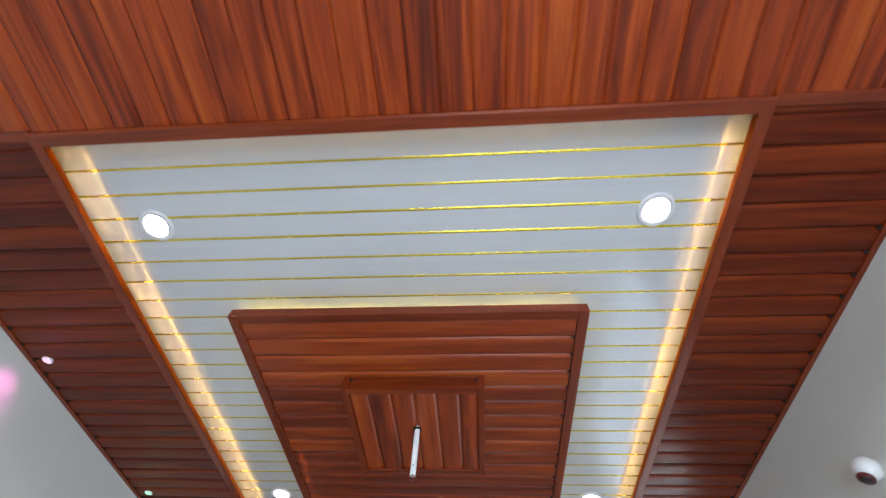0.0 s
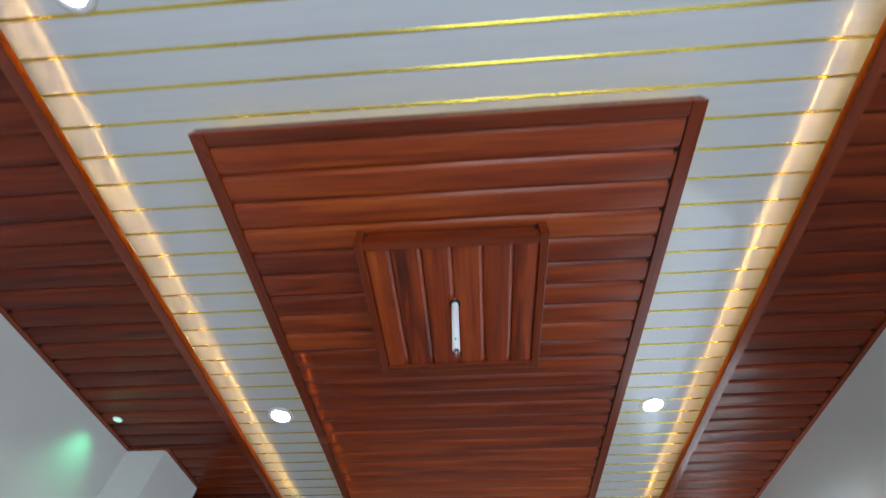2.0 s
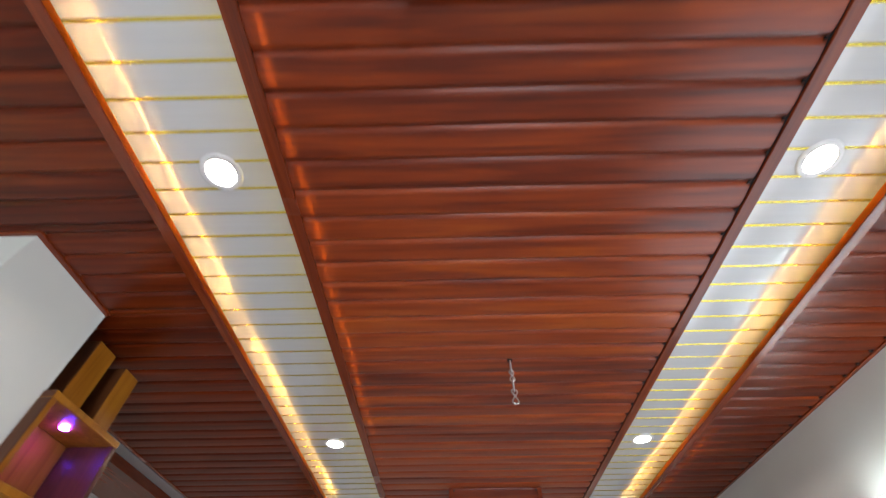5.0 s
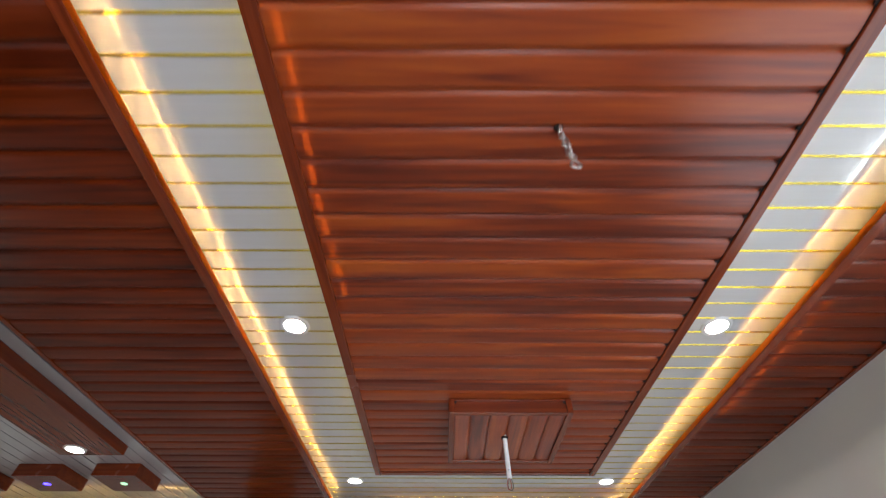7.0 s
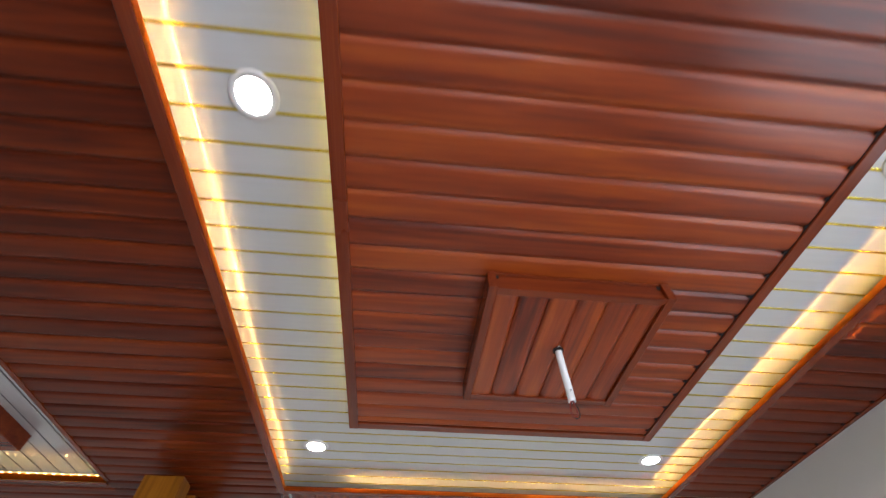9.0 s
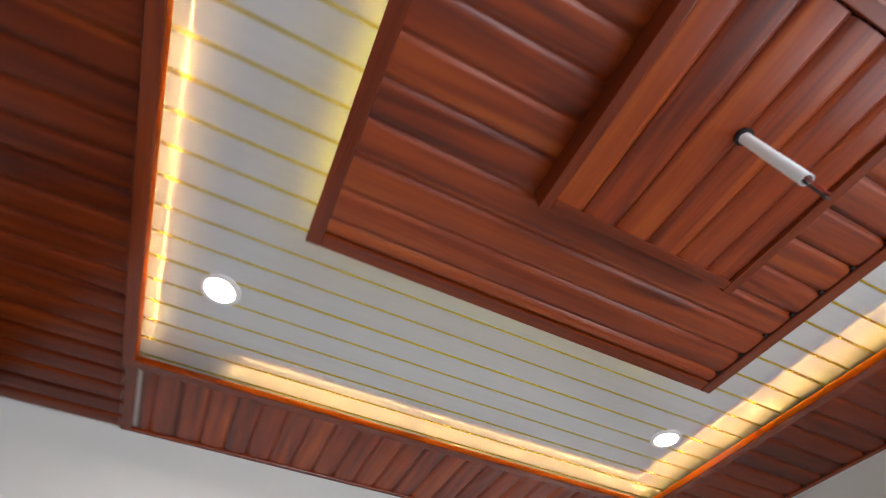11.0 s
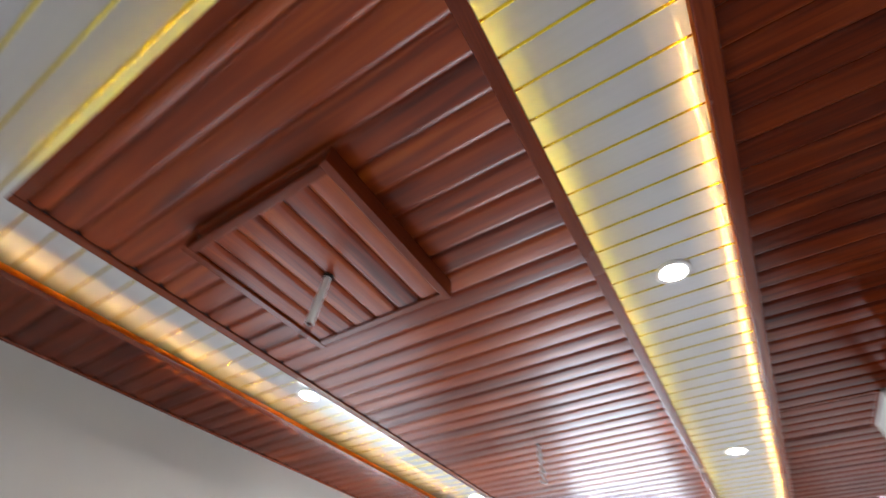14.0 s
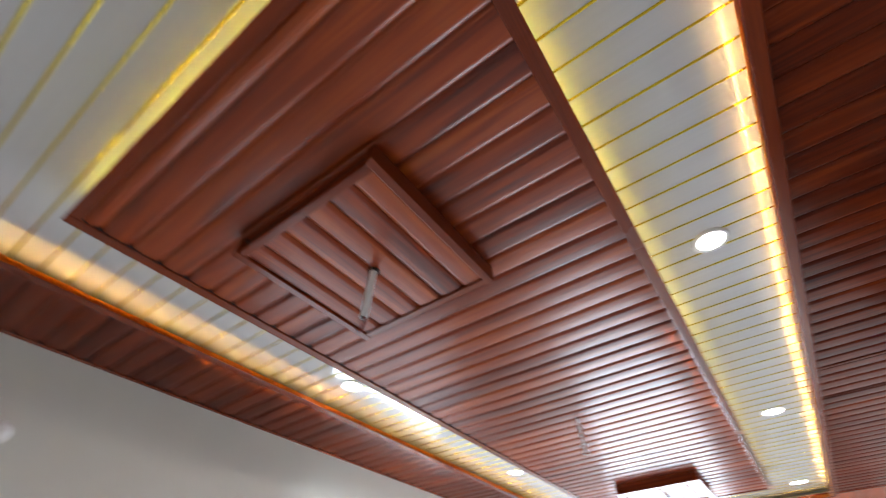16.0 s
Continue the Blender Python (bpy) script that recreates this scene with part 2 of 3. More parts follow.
def add_board(bm, axis, a0, a1, c0, w, z, groove=0.0115, depth=0.0080, bow=0.0010, cut=None):
    """One ceiling board: runs along the axis from a0 to a1, spans c0 to c0 + w across, face at z."""
    pts = board_profile(w, groove, depth, bow)
    if cut is not None:
        pts = [p for p in pts if p[0] <= cut + 1e-6]
    rows = []
    for a in (a0, a1):
        rows.append([bm.verts.new((a, c0 + p, z + h) if axis == "x" else (c0 + p, a, z + h)) for p, h in pts])
    for i in range(len(pts) - 1):
        q = (rows[0][i], rows[0][i + 1], rows[1][i + 1], rows[1][i])
        bm.faces.new(q if axis == "y" else q[::-1])


def boards(bm, axis, a0, a1, c0, c1, z, phase=0.0, pitch=P, **kw):
    k0 = math.floor((c0 - phase) / pitch + 1e-6)
    c = phase + k0 * pitch
    while c < c1 - 1e-4:
        lo, hi = max(c, c0), min(c + pitch, c1)
        if hi - lo > 0.012:
            jz = random.uniform(-0.0006, 0.0006)
            add_board(bm, axis, a0, a1, lo, hi - lo, z + jz, **kw)
        c += pitch
    return bm


def disc_light(name, at, r, face, label, group, rim=white_plastic, rim_w=0.014, drop=0.008):
    th = empty(name, at, label, "downlight", group)
    part("rim", lathe([(r - rim_w, 0.004), (r - rim_w, -drop * 0.5), (r - 0.004, -drop * 0.5), (r - 0.001, -drop * 0.3), (r, 0.0), (r, 0.006), (r - rim_w, 0.006)]), rim, th, "", True)
    part("diffuser", lathe([(0.0, -drop * 0.46), (r - rim_w, -drop * 0.46), (r - rim_w, 0.003), (0.0, 0.003)]), face, th, "glowing round diffuser", False)
    return th


# ---- floor, walls ----
structure = "structure"
tagged(part("floor", add_box(box(XW - 0.15, XE + 0.15, YS - 0.15, YN + 0.15, -0.10, 0.0), -4.75, XW - 0.15, 1.56, YN + 0.15, -0.10, 0.0), floor_tile), "pale glossy tiled floor of the long hall", "floor", kind=structure)
bm = bmesh.new()
ey0, ey1, ez0, ez1 = 0.90, 3.20, 0.90, 2.05
add_box(bm, XE, XE + 0.15, YS, ey0, 0, 3.0)
add_box(bm, XE, XE + 0.15, ey1, YN + 0.15, 0, 3.0)
add_box(bm, XE, XE + 0.15, ey0, ey1, 0, ez0)
add_box(bm, XE, XE + 0.15, ey0, ey1, ez1, 3.0)
tagged(part("wall_east", bm, wall_paint), "off-white painted plaster wall with tube light", "wall", kind=structure)
tagged(part("wall_north", box(-4.6, XE, YN, YN + 0.15, 0, 3.0), wall_paint), "off-white painted plaster end wall", "wall", kind=structure)
tagged(part("wall_west", box(XW - 0.15, XW, YS, 1.71, 0, 3.0), wall_paint), "off-white painted wall below coloured spotlights", "wall", kind=structure)
tagged(part("wall_column", box(XW, -1.378, 1.450, 1.805, 0, ZB), wall_paint), "white plastered column projecting from the wall", "column", kind=structure)
tagged(part("wall_side", box(-4.6, XW - 0.15, 1.56, 1.71, 0, 3.0), wall_paint), "off-white wall of the adjoining bay", "wall", kind=structure)
tagged(part("wall_side_jamb", box(XW - 0.15, XW, 1.71, 1.805, 0, ZB), wall_paint), "off-white wall return beside the column", "wall", kind=structure)
# far west wall, with an unseen opening added for the bay fill lamp
bm = bmesh.new()
add_box(bm, -4.75, -4.6, 1.56, 2.7, 0, 3.0)
add_box(bm, -4.75, -4.6, 4.3, YN + 0.15, 0, 3.0)
add_box(bm, -4.75, -4.6, 2.7, 4.3, 0, 0.9)
add_box(bm, -4.75, -4.6, 2.7, 4.3, 2.1, 3.0)
tagged(part("wall_far_west", bm, wall_paint), "off-white end wall of the adjoining bay", "wall", kind=structure)

# south wall with a window opening
bm = bmesh.new()
wx0, wx1, wz0, wz1 = -0.15, 1.28, 0.10, 2.20
add_box(bm, XW - 0.15, wx0, YS - 0.15, YS, 0, 3.0)
add_box(bm, wx1, XE + 0.15, YS - 0.15, YS, 0, 3.0)
add_box(bm, wx0, wx1, YS - 0.15, YS, 0, wz0)
add_box(bm, wx0, wx1, YS - 0.15, YS, wz1, 3.0)
tagged(part("wall_south", bm, wall_paint), "off-white wall with a wide window opening", "wall", kind=structure)
tagged(part("slab", add_box(box(XW - 0.15, XE + 0.15, YS - 0.15, YN + 0.15, 3.0, 3.12), -4.75, XW - 0.15, 1.56, YN + 0.15, 3.0, 3.12), wall_paint), "bare slab above the false ceiling", "ceiling", kind=structure)


# ---- timber border of the false ceiling ----
bm = bmesh.new()
LX = 0.040
lx0, lx1, ly0, ly1 = -TX - LX, TX + LX, TY0 - LX, TY1 + LX
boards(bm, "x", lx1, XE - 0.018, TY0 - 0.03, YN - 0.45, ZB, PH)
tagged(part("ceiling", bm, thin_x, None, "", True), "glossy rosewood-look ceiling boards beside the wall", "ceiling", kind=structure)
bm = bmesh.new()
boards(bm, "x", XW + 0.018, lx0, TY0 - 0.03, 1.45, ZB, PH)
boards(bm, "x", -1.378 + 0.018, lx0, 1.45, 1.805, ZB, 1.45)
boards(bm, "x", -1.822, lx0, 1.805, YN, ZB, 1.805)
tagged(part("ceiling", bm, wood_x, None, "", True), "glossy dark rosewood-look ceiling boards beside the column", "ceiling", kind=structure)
bm = bmesh.new()
boards(bm, "y", YS, TY0 - 0.03, XW, XE, ZB, 0.0)
boards(bm, "y", ly1, YN, lx0 + 0.05, XE, ZB, 0.01)
tagged(part("ceiling", bm, wood_y, None, "", True), "glossy rosewood-look ceiling boards running lengthwise", "ceiling", kind=structure)
bm = bmesh.new()
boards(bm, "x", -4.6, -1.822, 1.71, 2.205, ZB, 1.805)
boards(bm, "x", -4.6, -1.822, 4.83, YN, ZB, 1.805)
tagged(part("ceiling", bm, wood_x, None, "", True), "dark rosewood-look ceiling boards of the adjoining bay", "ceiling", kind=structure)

# opaque backing above the boards
bm = bmesh.new()
zb0, zb1 = ZB + 0.0092, ZB + 0.0125
add_box(bm, TX + 0.035, XE, YS, YN, zb0, zb1)
add_box(bm, -1.822, -TX - 0.035, YS, YN, zb0, zb1)
add_box(bm, -TX - 0.035, TX + 0.035, YS, TY0 - 0.035, zb0, zb1)
add_box(bm, -TX - 0.035, TX + 0.035, TY1 + 0.035, YN, zb0, zb1)
add_box(bm, -4.6, -1.822, 1.71, 2.205, zb0, zb1)
add_box(bm, -4.6, -1.822, 4.83, YN, zb0, zb1)
tagged(part("ceiling_backing", bm, tape_white), "hidden pale backing above the ceiling boards", "ceiling", kind=structure)


def trim(name, bm, m, label, category="trim"):
    return tagged(part(name, bm, m), label, category, kind=structure)


# lip of the tray: an open channel of thin plastic that carries the lamps
Z0, ZF, ZT, ZO = 2.757, 2.7590, 2.7777, ZB + 0.013
LIP = ((0.004, Z0), (0.0006, Z0 + 0.0012), (0.0, Z0 + 0.004), (0.0, ZT), (0.0015, ZT), (0.0015, ZF), (0.034, ZF), (0.034, ZO), (LX, ZO), (LX, Z0 + 0.010), (LX - 0.002, Z0 + 0.004), (LX - 0.006, Z0))
ZL0 = ZB - 0.010
L = "rosewood-look channel moulding around the recessed tray"


def lip(p, q, out, thin, solid):
    """One side of the channel from p to q with mitred ends; the upright on the tray side is thin enough to glow."""
    p, q, o = Vector(p), Vector(q), Vector(out)
    d = (q - p).normalized()
    bm = bmesh.new()
    ends = []
    for c, s in ((p, -1), (q, 1)):
        ends.append([bm.verts.new((*(c + o * u + d * (s * u)), z)) for u, z in LIP])
    n = len(LIP)
    for i in range(n):
        j = (i + 1) % n
        bm.faces.new((ends[0][i], ends[0][j], ends[1][j], ends[1][i])).material_index = 0 if i in (1, 2, 4) else 1
    bm.faces.new(ends[0][::-1])
    bm.faces.new(ends[1])
    bmesh.ops.recalc_face_normals(bm, faces=bm.faces[:])
    trim("trim", bm, (thin, solid), L)


lip((-TX, TY1), (-TX, TY0), (-1, 0), lip_y, trim_y)
lip((TX, TY0), (TX, TY1), (1, 0), lip_y, trim_y)
lip((-TX, TY0), (TX, TY0), (0, -1), lip_x, trim_x)
lip((TX, TY1), (-TX, TY1), (0, 1), lip_x, trim_x)
# wall mouldings
L = L2 = "thin rosewood-look moulding where ceiling meets wall"
trim("trim", box(XE - 0.020, XE, TY0 - LX, YN - 0.45, ZB - 0.006, ZB + 0.006, 0.003), trim_y, L)
trim("trim", box(XW, XW + 0.020, TY0 - LX, 1.45, ZB - 0.006, ZB + 0.006, 0.003), trim_y, L)
trim("trim", box(XW, -1.378, 1.436, 1.45, ZB - 0.006, ZB + 0.006, 0.003), trim_x, L)
trim("trim", box(-1.378, -1.360, 1.436, 1.805, ZB - 0.006, ZB + 0.006, 0.003), trim_y, L)
trim("trim", box(TX + LX, XE, TY0 - LX - 0.004, TY0 - 0.012, ZB - 0.006, ZB + 0.006, 0.003), trim_x, "rosewood-look joint cover between ceiling boards")
trim("trim", box(XW, -TX - LX, TY0 - LX - 0.004, TY0 - 0.012, ZB - 0.006, ZB + 0.006, 0.003), trim_x, "rosewood-look joint cover between ceiling boards")
trim("trim", box(-TX - LX + 0.004, -TX - LX + 0.040, TY1 + LX, YN, ZB - 0.006, ZB + 0.006, 0.003), trim_y, "rosewood-look joint cover between ceiling boards")
trim("trim", box(TX + LX, XE, YN - 0.45, YN - 0.43, ZB - 0.006, ZB + 0.006, 0.003), trim_x, "rosewood-look joint cover between ceiling boards")

trim("trim", box(TX + LX + 0.02, XE, YN - 0.018, YN, ZB - 0.006, ZB + 0.006, 0.003), trim_x, L2)
trim("trim", box(-TX - LX + 0.040, TX + LX + 0.02, YN - 0.018, YN, ZB - 0.006, ZB + 0.006, 0.003), trim_x, L2)


# notches where the board joints run into the wall mouldings
bm = bmesh.new()
k = math.ceil((TY0 - PH) / P)
while PH + k * P < YN - 0.5:
    y = PH + k * P
    add_box(bm, XE - 0.030, XE - 0.017, y - 0.0045, y + 0.0045, ZB - 0.0022, ZB + 0.004)
    if y < 1.42:
        add_box(bm, XW + 0.017, XW + 0.030, y - 0.0045, y + 0.0045, ZB - 0.0022, ZB + 0.004)
    k += 1
tagged(part("trim_joint", bm, dark_gap), "dark open notches along the wall moulding", "joint", kind=structure)

# ---- white tray ----
def gold_rib(bm, y):
    """A shallow ridge of foil across the tray."""
    sec = ((-0.0042, 0.0008), (-0.0016, -0.0016), (0.0016, -0.0016), (0.0042, 0.0008))
    a = [bm.verts.new((-CX, y + u, ZW + h)) for u, h in sec]
    b = [bm.verts.new((CX, y + u, ZW + h)) for u, h in sec]
    for i in range(3):
        bm.faces.new((a[i], b[i], b[i + 1], a[i + 1])).material_index = 1


bm = bmesh.new()
CX, CY0, CY1 = TX + 0.16, TY0 - 0.16, TY1 + 0.16
boards(bm, "x", -CX, CX, CY0, CY1, ZW, PH, groove=0.004, depth=0.003, bow=0.0002)
k = math.ceil((CY0 - PH) / P)
while PH + k * P < CY1:
    y = PH + k * P
    gold_rib(bm, y)
    k += 1
tagged(part("ceiling", bm, (white_x, gold), None, "", True), "glossy white ceiling boards with gold foil joints in the recessed tray", "ceiling", kind=structure)
bm = bmesh.new()
add_box(bm, -CX - 0.01, CX + 0.01, CY0, CY1, ZW + 0.006, ZW + 0.012)
add_box(bm, -CX - 0.01, -CX, CY0, CY1, ZB + 0.013, ZW + 0.006)
add_box(bm, CX, CX + 0.01, CY0, CY1, ZB + 0.013, ZW + 0.006)
add_box(bm, -CX, CX, CY0 - 0.01, CY0, ZB + 0.013, ZW + 0.006)
add_box(bm, -CX, CX, CY1, CY1 + 0.01, ZB + 0.013, ZW + 0.006)
tagged(part("ceiling_backing", bm, tape_white), "hidden pale sides of the recessed tray", "ceiling", kind=structure)


# ---- LED tape ----
def lamp_along(p, q, per_metre, color):
    """The light of a straight run of tape: a narrow lamp that shines upwards."""
    v = q - p
    sx, sy = (v.length, 0.003) if abs(v.x) > abs(v.y) else (0.003, v.length)
    area("tape_light", pose(*((p + q) / 2), 180, 0, 0), sx, sy, per_metre * v.length, color)


def led_run(bm_tape, bm_chip, p, q, out, wobble, seed, half=0.0008, high=0.0010, foot=0.010, step=0.0167, power=COVE_W, color=COVE_RGB):
    """LED tape from p to q, wandering along out; the chips lie on it and look up."""
    p, q = Vector(p), Vector(q)
    d = (q - p).normalized()
    o = Vector(out)
    n = int((q - p).length / step)
    f = lambda s: wobble * (math.sin(s * 2.3 + seed) * 0.6 + math.sin(s * 5.9 + 2 * seed) * 0.4)
    prev = None
    for i in range(n + 1):
        s = i * step
        c = p + d * s + o * f(s)
        if i % 4 == 0 or i == n:
            v = [bm_tape.verts.new(c + Vector((0, 0, h)) + o * t) for h, t in ((0, -0.0016), (0, 0.0016), (-foot, 0.0016), (-foot, -0.0016))]
            if prev:
                for k in range(4):
                    bm_tape.faces.new((prev[k], v[k], v[(k + 1) % 4], prev[(k + 1) % 4]))
            prev = v
        a, b = c + d * half + o * (half * 1.5), c - d * half - o * (half * 1.5)
        x0, x1, y0, y1, z0, z1 = min(a.x, b.x), max(a.x, b.x), min(a.y, b.y), max(a.y, b.y), c.z + 0.0002, c.z + 0.0002 + high
        top = [bm_chip.verts.new(v) for v in ((x0, y0, z1), (x1, y0, z1), (x1, y1, z1), (x0, y1, z1))]
        bm_chip.faces.new(top)
        e = c - o * (half * 1.5)
        low = [bm_chip.verts.new((e.x - d.x * k * half, e.y - d.y * k * half, z)) for k, z in ((1, z0), (-1, z0), (-1, z1), (1, z1))]
        bm_chip.faces.new(low)
    lamp_along(p + Vector((0, 0, high + 0.0012)), q + Vector((0, 0, high + 0.0012)), power, color)


cove = empty("led_tape", (0, 2.1, ZF), "warm white LED tape standing in the channel moulding", "LED strip", kind="stuff")
bt, bc = bmesh.new(), bmesh.new()
ZC, CO = 2.7705, 0.0105
TW, TE = -TX - CO, TX + CO
for p, q, o, w, sd in (((TW, TY0 + 0.01), (TW, 0.42), (-1, 0), 0.0007, 0.4), ((TW - 0.001, 0.44), (TW - 0.001, 1.90), (-1, 0), 0.0007, 2.4), ((TW, 1.93), (TW, 3.62), (-1, 0), 0.0007, 1.1),
                       ((TE, TY0 + 0.05), (TE, 1.30), (1, 0), 0.0007, 1.9), ((TE, 1.33), (TE, TY1 + 0.01), (1, 0), 0.0007, 0.9),
                       ((-0.70, TY1 + CO), (-0.10, TY1 + CO), (0, 1), 0.0007, 5.2), ((-0.04, TY1 + CO), (TE, TY1 + CO), (0, 1), 0.0007, 3.2)):
    led_run(bt, bc, (*p, ZC), (*q, ZC), (*o, 0), w, sd)
# deeper in the channel, seen as a glow alone
for p, q, o in (((-0.92, TY0 - 0.015), (0.78, TY0 - 0.015), (0, -1)), ((TW - 0.006, 3.66), (TW - 0.006, TY1), (-1, 0))):
    led_run(bt, bc, (*p, ZC - 0.0015), (*q, ZC - 0.0015), (*o, 0), 0.0010, 1.0, 0.0007, 0.0008, 0.0085, 0.0225, COVE_W * 0.85)
for name, bm, m, label in (("tape", bt, tape_white, ""), ("chips", bc, led_chip, "row of warm glowing LED chips")):
    a = part(name, bm, m, cove, label)
    a.matrix_parent_inverse = Matrix.Translation((0, -2.1, -ZF))

# LED tape that strayed over the border boards and shines through them
leak = empty("led_tape", (1.07, 3.1, ZB), "stray LED tape shining orange through the border boards", "LED strip", kind="stuff")
bc = bmesh.new()
k = math.ceil((2.62 - PH) / P)
while PH + (k + 1) * P < 3.55:
    y, x = PH + k * P, 1.076 - 0.010 * (PH + k * P - 2.85) + random.uniform(-0.003, 0.003)
    for j in range(2):
        y0 = y + 0.014 + j * 0.031
        add_box(bc, x - 0.0015, x + 0.0015, y0, y0 + random.uniform(0.020, 0.027), ZB + 0.0035, ZB + 0.0050)
    k += 1
a = part("chips", bc, led_leak, leak)
a.matrix_parent_inverse = Matrix.Translation((-1.07, -3.1, -ZB))

# ---- hanging raft ----
RX, RY = 0.624, 4.167
raft = empty("hanging_ceiling_panel", (0, RY / 2, ZR), "long glossy rosewood-look panel hung below the white tray", "ceiling panel")


def raft_part(name, bm, m, label="", smooth=False):
    ob = part(name, bm, m, raft, label, smooth)
    ob.matrix_parent_inverse = Matrix.Translation((0, -RY / 2, -ZR))
    return ob


FW = 0.036
raft_part("frame_side", box(-RX, -RX + FW, 0, RY, ZR, ZR + 0.040, 0.003), trim_y)
raft_part("frame_side", box(RX - FW, RX, 0, RY, ZR, ZR + 0.040, 0.003), trim_y)
raft_part("frame_end", box(-RX + FW, RX - FW, 0, FW, ZR + 0.001, ZR + 0.040, 0.003), trim_x)
raft_part("frame_end", box(-RX + FW, RX - FW, RY - FW, RY, ZR + 0.001, ZR + 0.040, 0.003), trim_x)
PR = (RY - 2 * FW) / 48.5
bm = bmesh.new()
add_board(bm, "x", -RX + FW, RX - FW, 0, PR, 0)
plank_mesh = mesh_of(bm, "plank", plank_x, True)
bm = bmesh.new()
add_board(bm, "x", -RX + FW, RX - FW, 0, PR / 2, 0)
half_mesh = mesh_of(bm, "plank", plank_x, True)
for i in range(49):
    ob = new("plank", plank_mesh if i < 48 else half_mesh)
    ob.parent = raft
    ob.location = (0, FW + i * PR - RY / 2, 0.006 + random.uniform(-0.0002, 0.0002))
    ob.rotation_euler = (random.uniform(-0.0015, 0.0015), 0, 0)
bm = bmesh.new()
for i in range(1, 49):
    y = FW + i * PR
    add_box(bm, RX - FW - random.uniform(0.006, 0.013), RX - FW + 0.001, y - 0.004, y + 0.003, ZR + 0.0045, ZR + 0.009)
add_box(bm, RX - FW - 0.0022, RX - FW + 0.0005, FW, RY - FW, ZR + 0.0048, ZR + 0.0082)
raft_part("joint_notches", bm, dark_gap, "dark notches at the board ends")
bt, bc, bl = bmesh.new(), bmesh.new(), bmesh.new()
RI = 0.052
zt = ZR + 0.046
for p, q, o, sd, k in (((-RX + RI, RI, zt), (-RX + RI, RY - RI, zt), (-1, 0, 0), 0.3, 1.0), ((RX - RI, RI, zt), (RX - RI, RY - RI, zt), (1, 0, 0), 1.3, 0.8),
                       ((-RX + RI, RI * 1.4, zt), (RX - RI, RI * 1.4, zt), (0, -1, 0), 2.3, 0.65), ((-RX + RI, RY - RI, zt), (RX - RI, RY - RI, zt), (0, 1, 0), 4.1, 1.0)):
    led_run(bt, bc, p, q, o, 0.004, sd, 0.0008, 0.0012, 0.006, 0.0167, RAFT_W * k, (1.0, 0.77, 0.12))
# where the tape sags onto the boards its light comes through them
for i in range(9, 31):
    y, x = FW + i * PR, -0.560 + 0.007 * math.sin(i * 0.9) + random.uniform(-0.002, 0.002)
    add_box(bl, x - 0.0014, x + 0.0014, y + 0.012, y + PR - 0.014, ZR + 0.0105, ZR + 0.0120)
# unseen opaque sheet, added to stop tape light passing through the planks
raft_part("backing", box(-RX + FW, RX - FW, FW, RY - FW, ZR + 0.0162, ZR + 0.0180), dark_gap)
raft_part("tape", bt, tape_white)
raft_part("chips", bc, led_back, "row of warm LED chips on the back")
raft_part("chips", bl, led_leak, "LED chips sagging onto the boards")


# ---- fan boxes ----
def fan_box(x0, x1, y0, y1, label):
    th = empty("fan_mount_box", ((x0 + x1) / 2, (y0 + y1) / 2, ZX), label, "ceiling box", "fan mount boxes")
    cx, cy = (x0 + x1) / 2, (y0 + y1) / 2
    hx, hy, t = (x1 - x0) / 2, (y1 - y0) / 2, 0.024
    h = ZR + 0.004 - ZX
    for s in (-1, 1):
        a, b = sorted((s * hx, s * (hx - t)))
        bm = box(a, b, -hy - 0.006, hy + 0.006, 0, h, 0.002)
        part("frame_side", bm, trim_y, th)
        a, b = sorted((s * hy, s * (hy - t)))
        bm = box(-hx + t, hx - t, a, b, 0.0008, 0.008, 0.0015)
        a, b = sorted((s * (hy - 0.005), s * (hy - t)))
        add_box(bm, -hx + t, hx - t, a, b, 0.007, h - 0.006)
        a, b = sorted((s * hy, s * (hy - t)))
        add_box(bm, -hx + t, hx - t, a + 0.003 * min(s, 0), b + 0.003 * max(s, 0), h - 0.007, h, 0.0015)
        part("frame_end", bm, trim_x, th)
        for e in (-1, 1):
            a, b = sorted((e * (hx - t + 0.001), e * (hx - t - 0.009)))
            c, d = sorted((s * (hy - 0.0012), s * (hy - 0.006)))
            part("corner_gap", box(a, b, c, d, h - 0.016, h - 0.0068), dark_gap, th)
    w = (2 * hx - 2 * t) / 5.6
    c, i = -hx + t - 0.006, 0
    while c < hx - t - 0.001:
        ww = min(w * (0.88 if i == 0 else 1.0), hx - t + 0.006 - c)
        bm = bmesh.new()
        add_board(bm, "y", -hy + t + 0.0035, hy - t, 0, ww, 0)
        ob = part("slat", bm, plank_y, th, "", True)
        ob.location = (c, 0, 0.007)
        c += ww
        i += 1
    part("backing", box(-hx + t, hx - t, -hy + t, hy - t, 0.020, 0.026), dark_gap, th)
    return th


fan_box(-0.260, 0.272, 0.312, 0.838, "square rosewood-look fan box with lengthwise slats")
fan_box(-0.212, 0.312, 3.304, 3.828, "square rosewood-look fan box near the end wall")


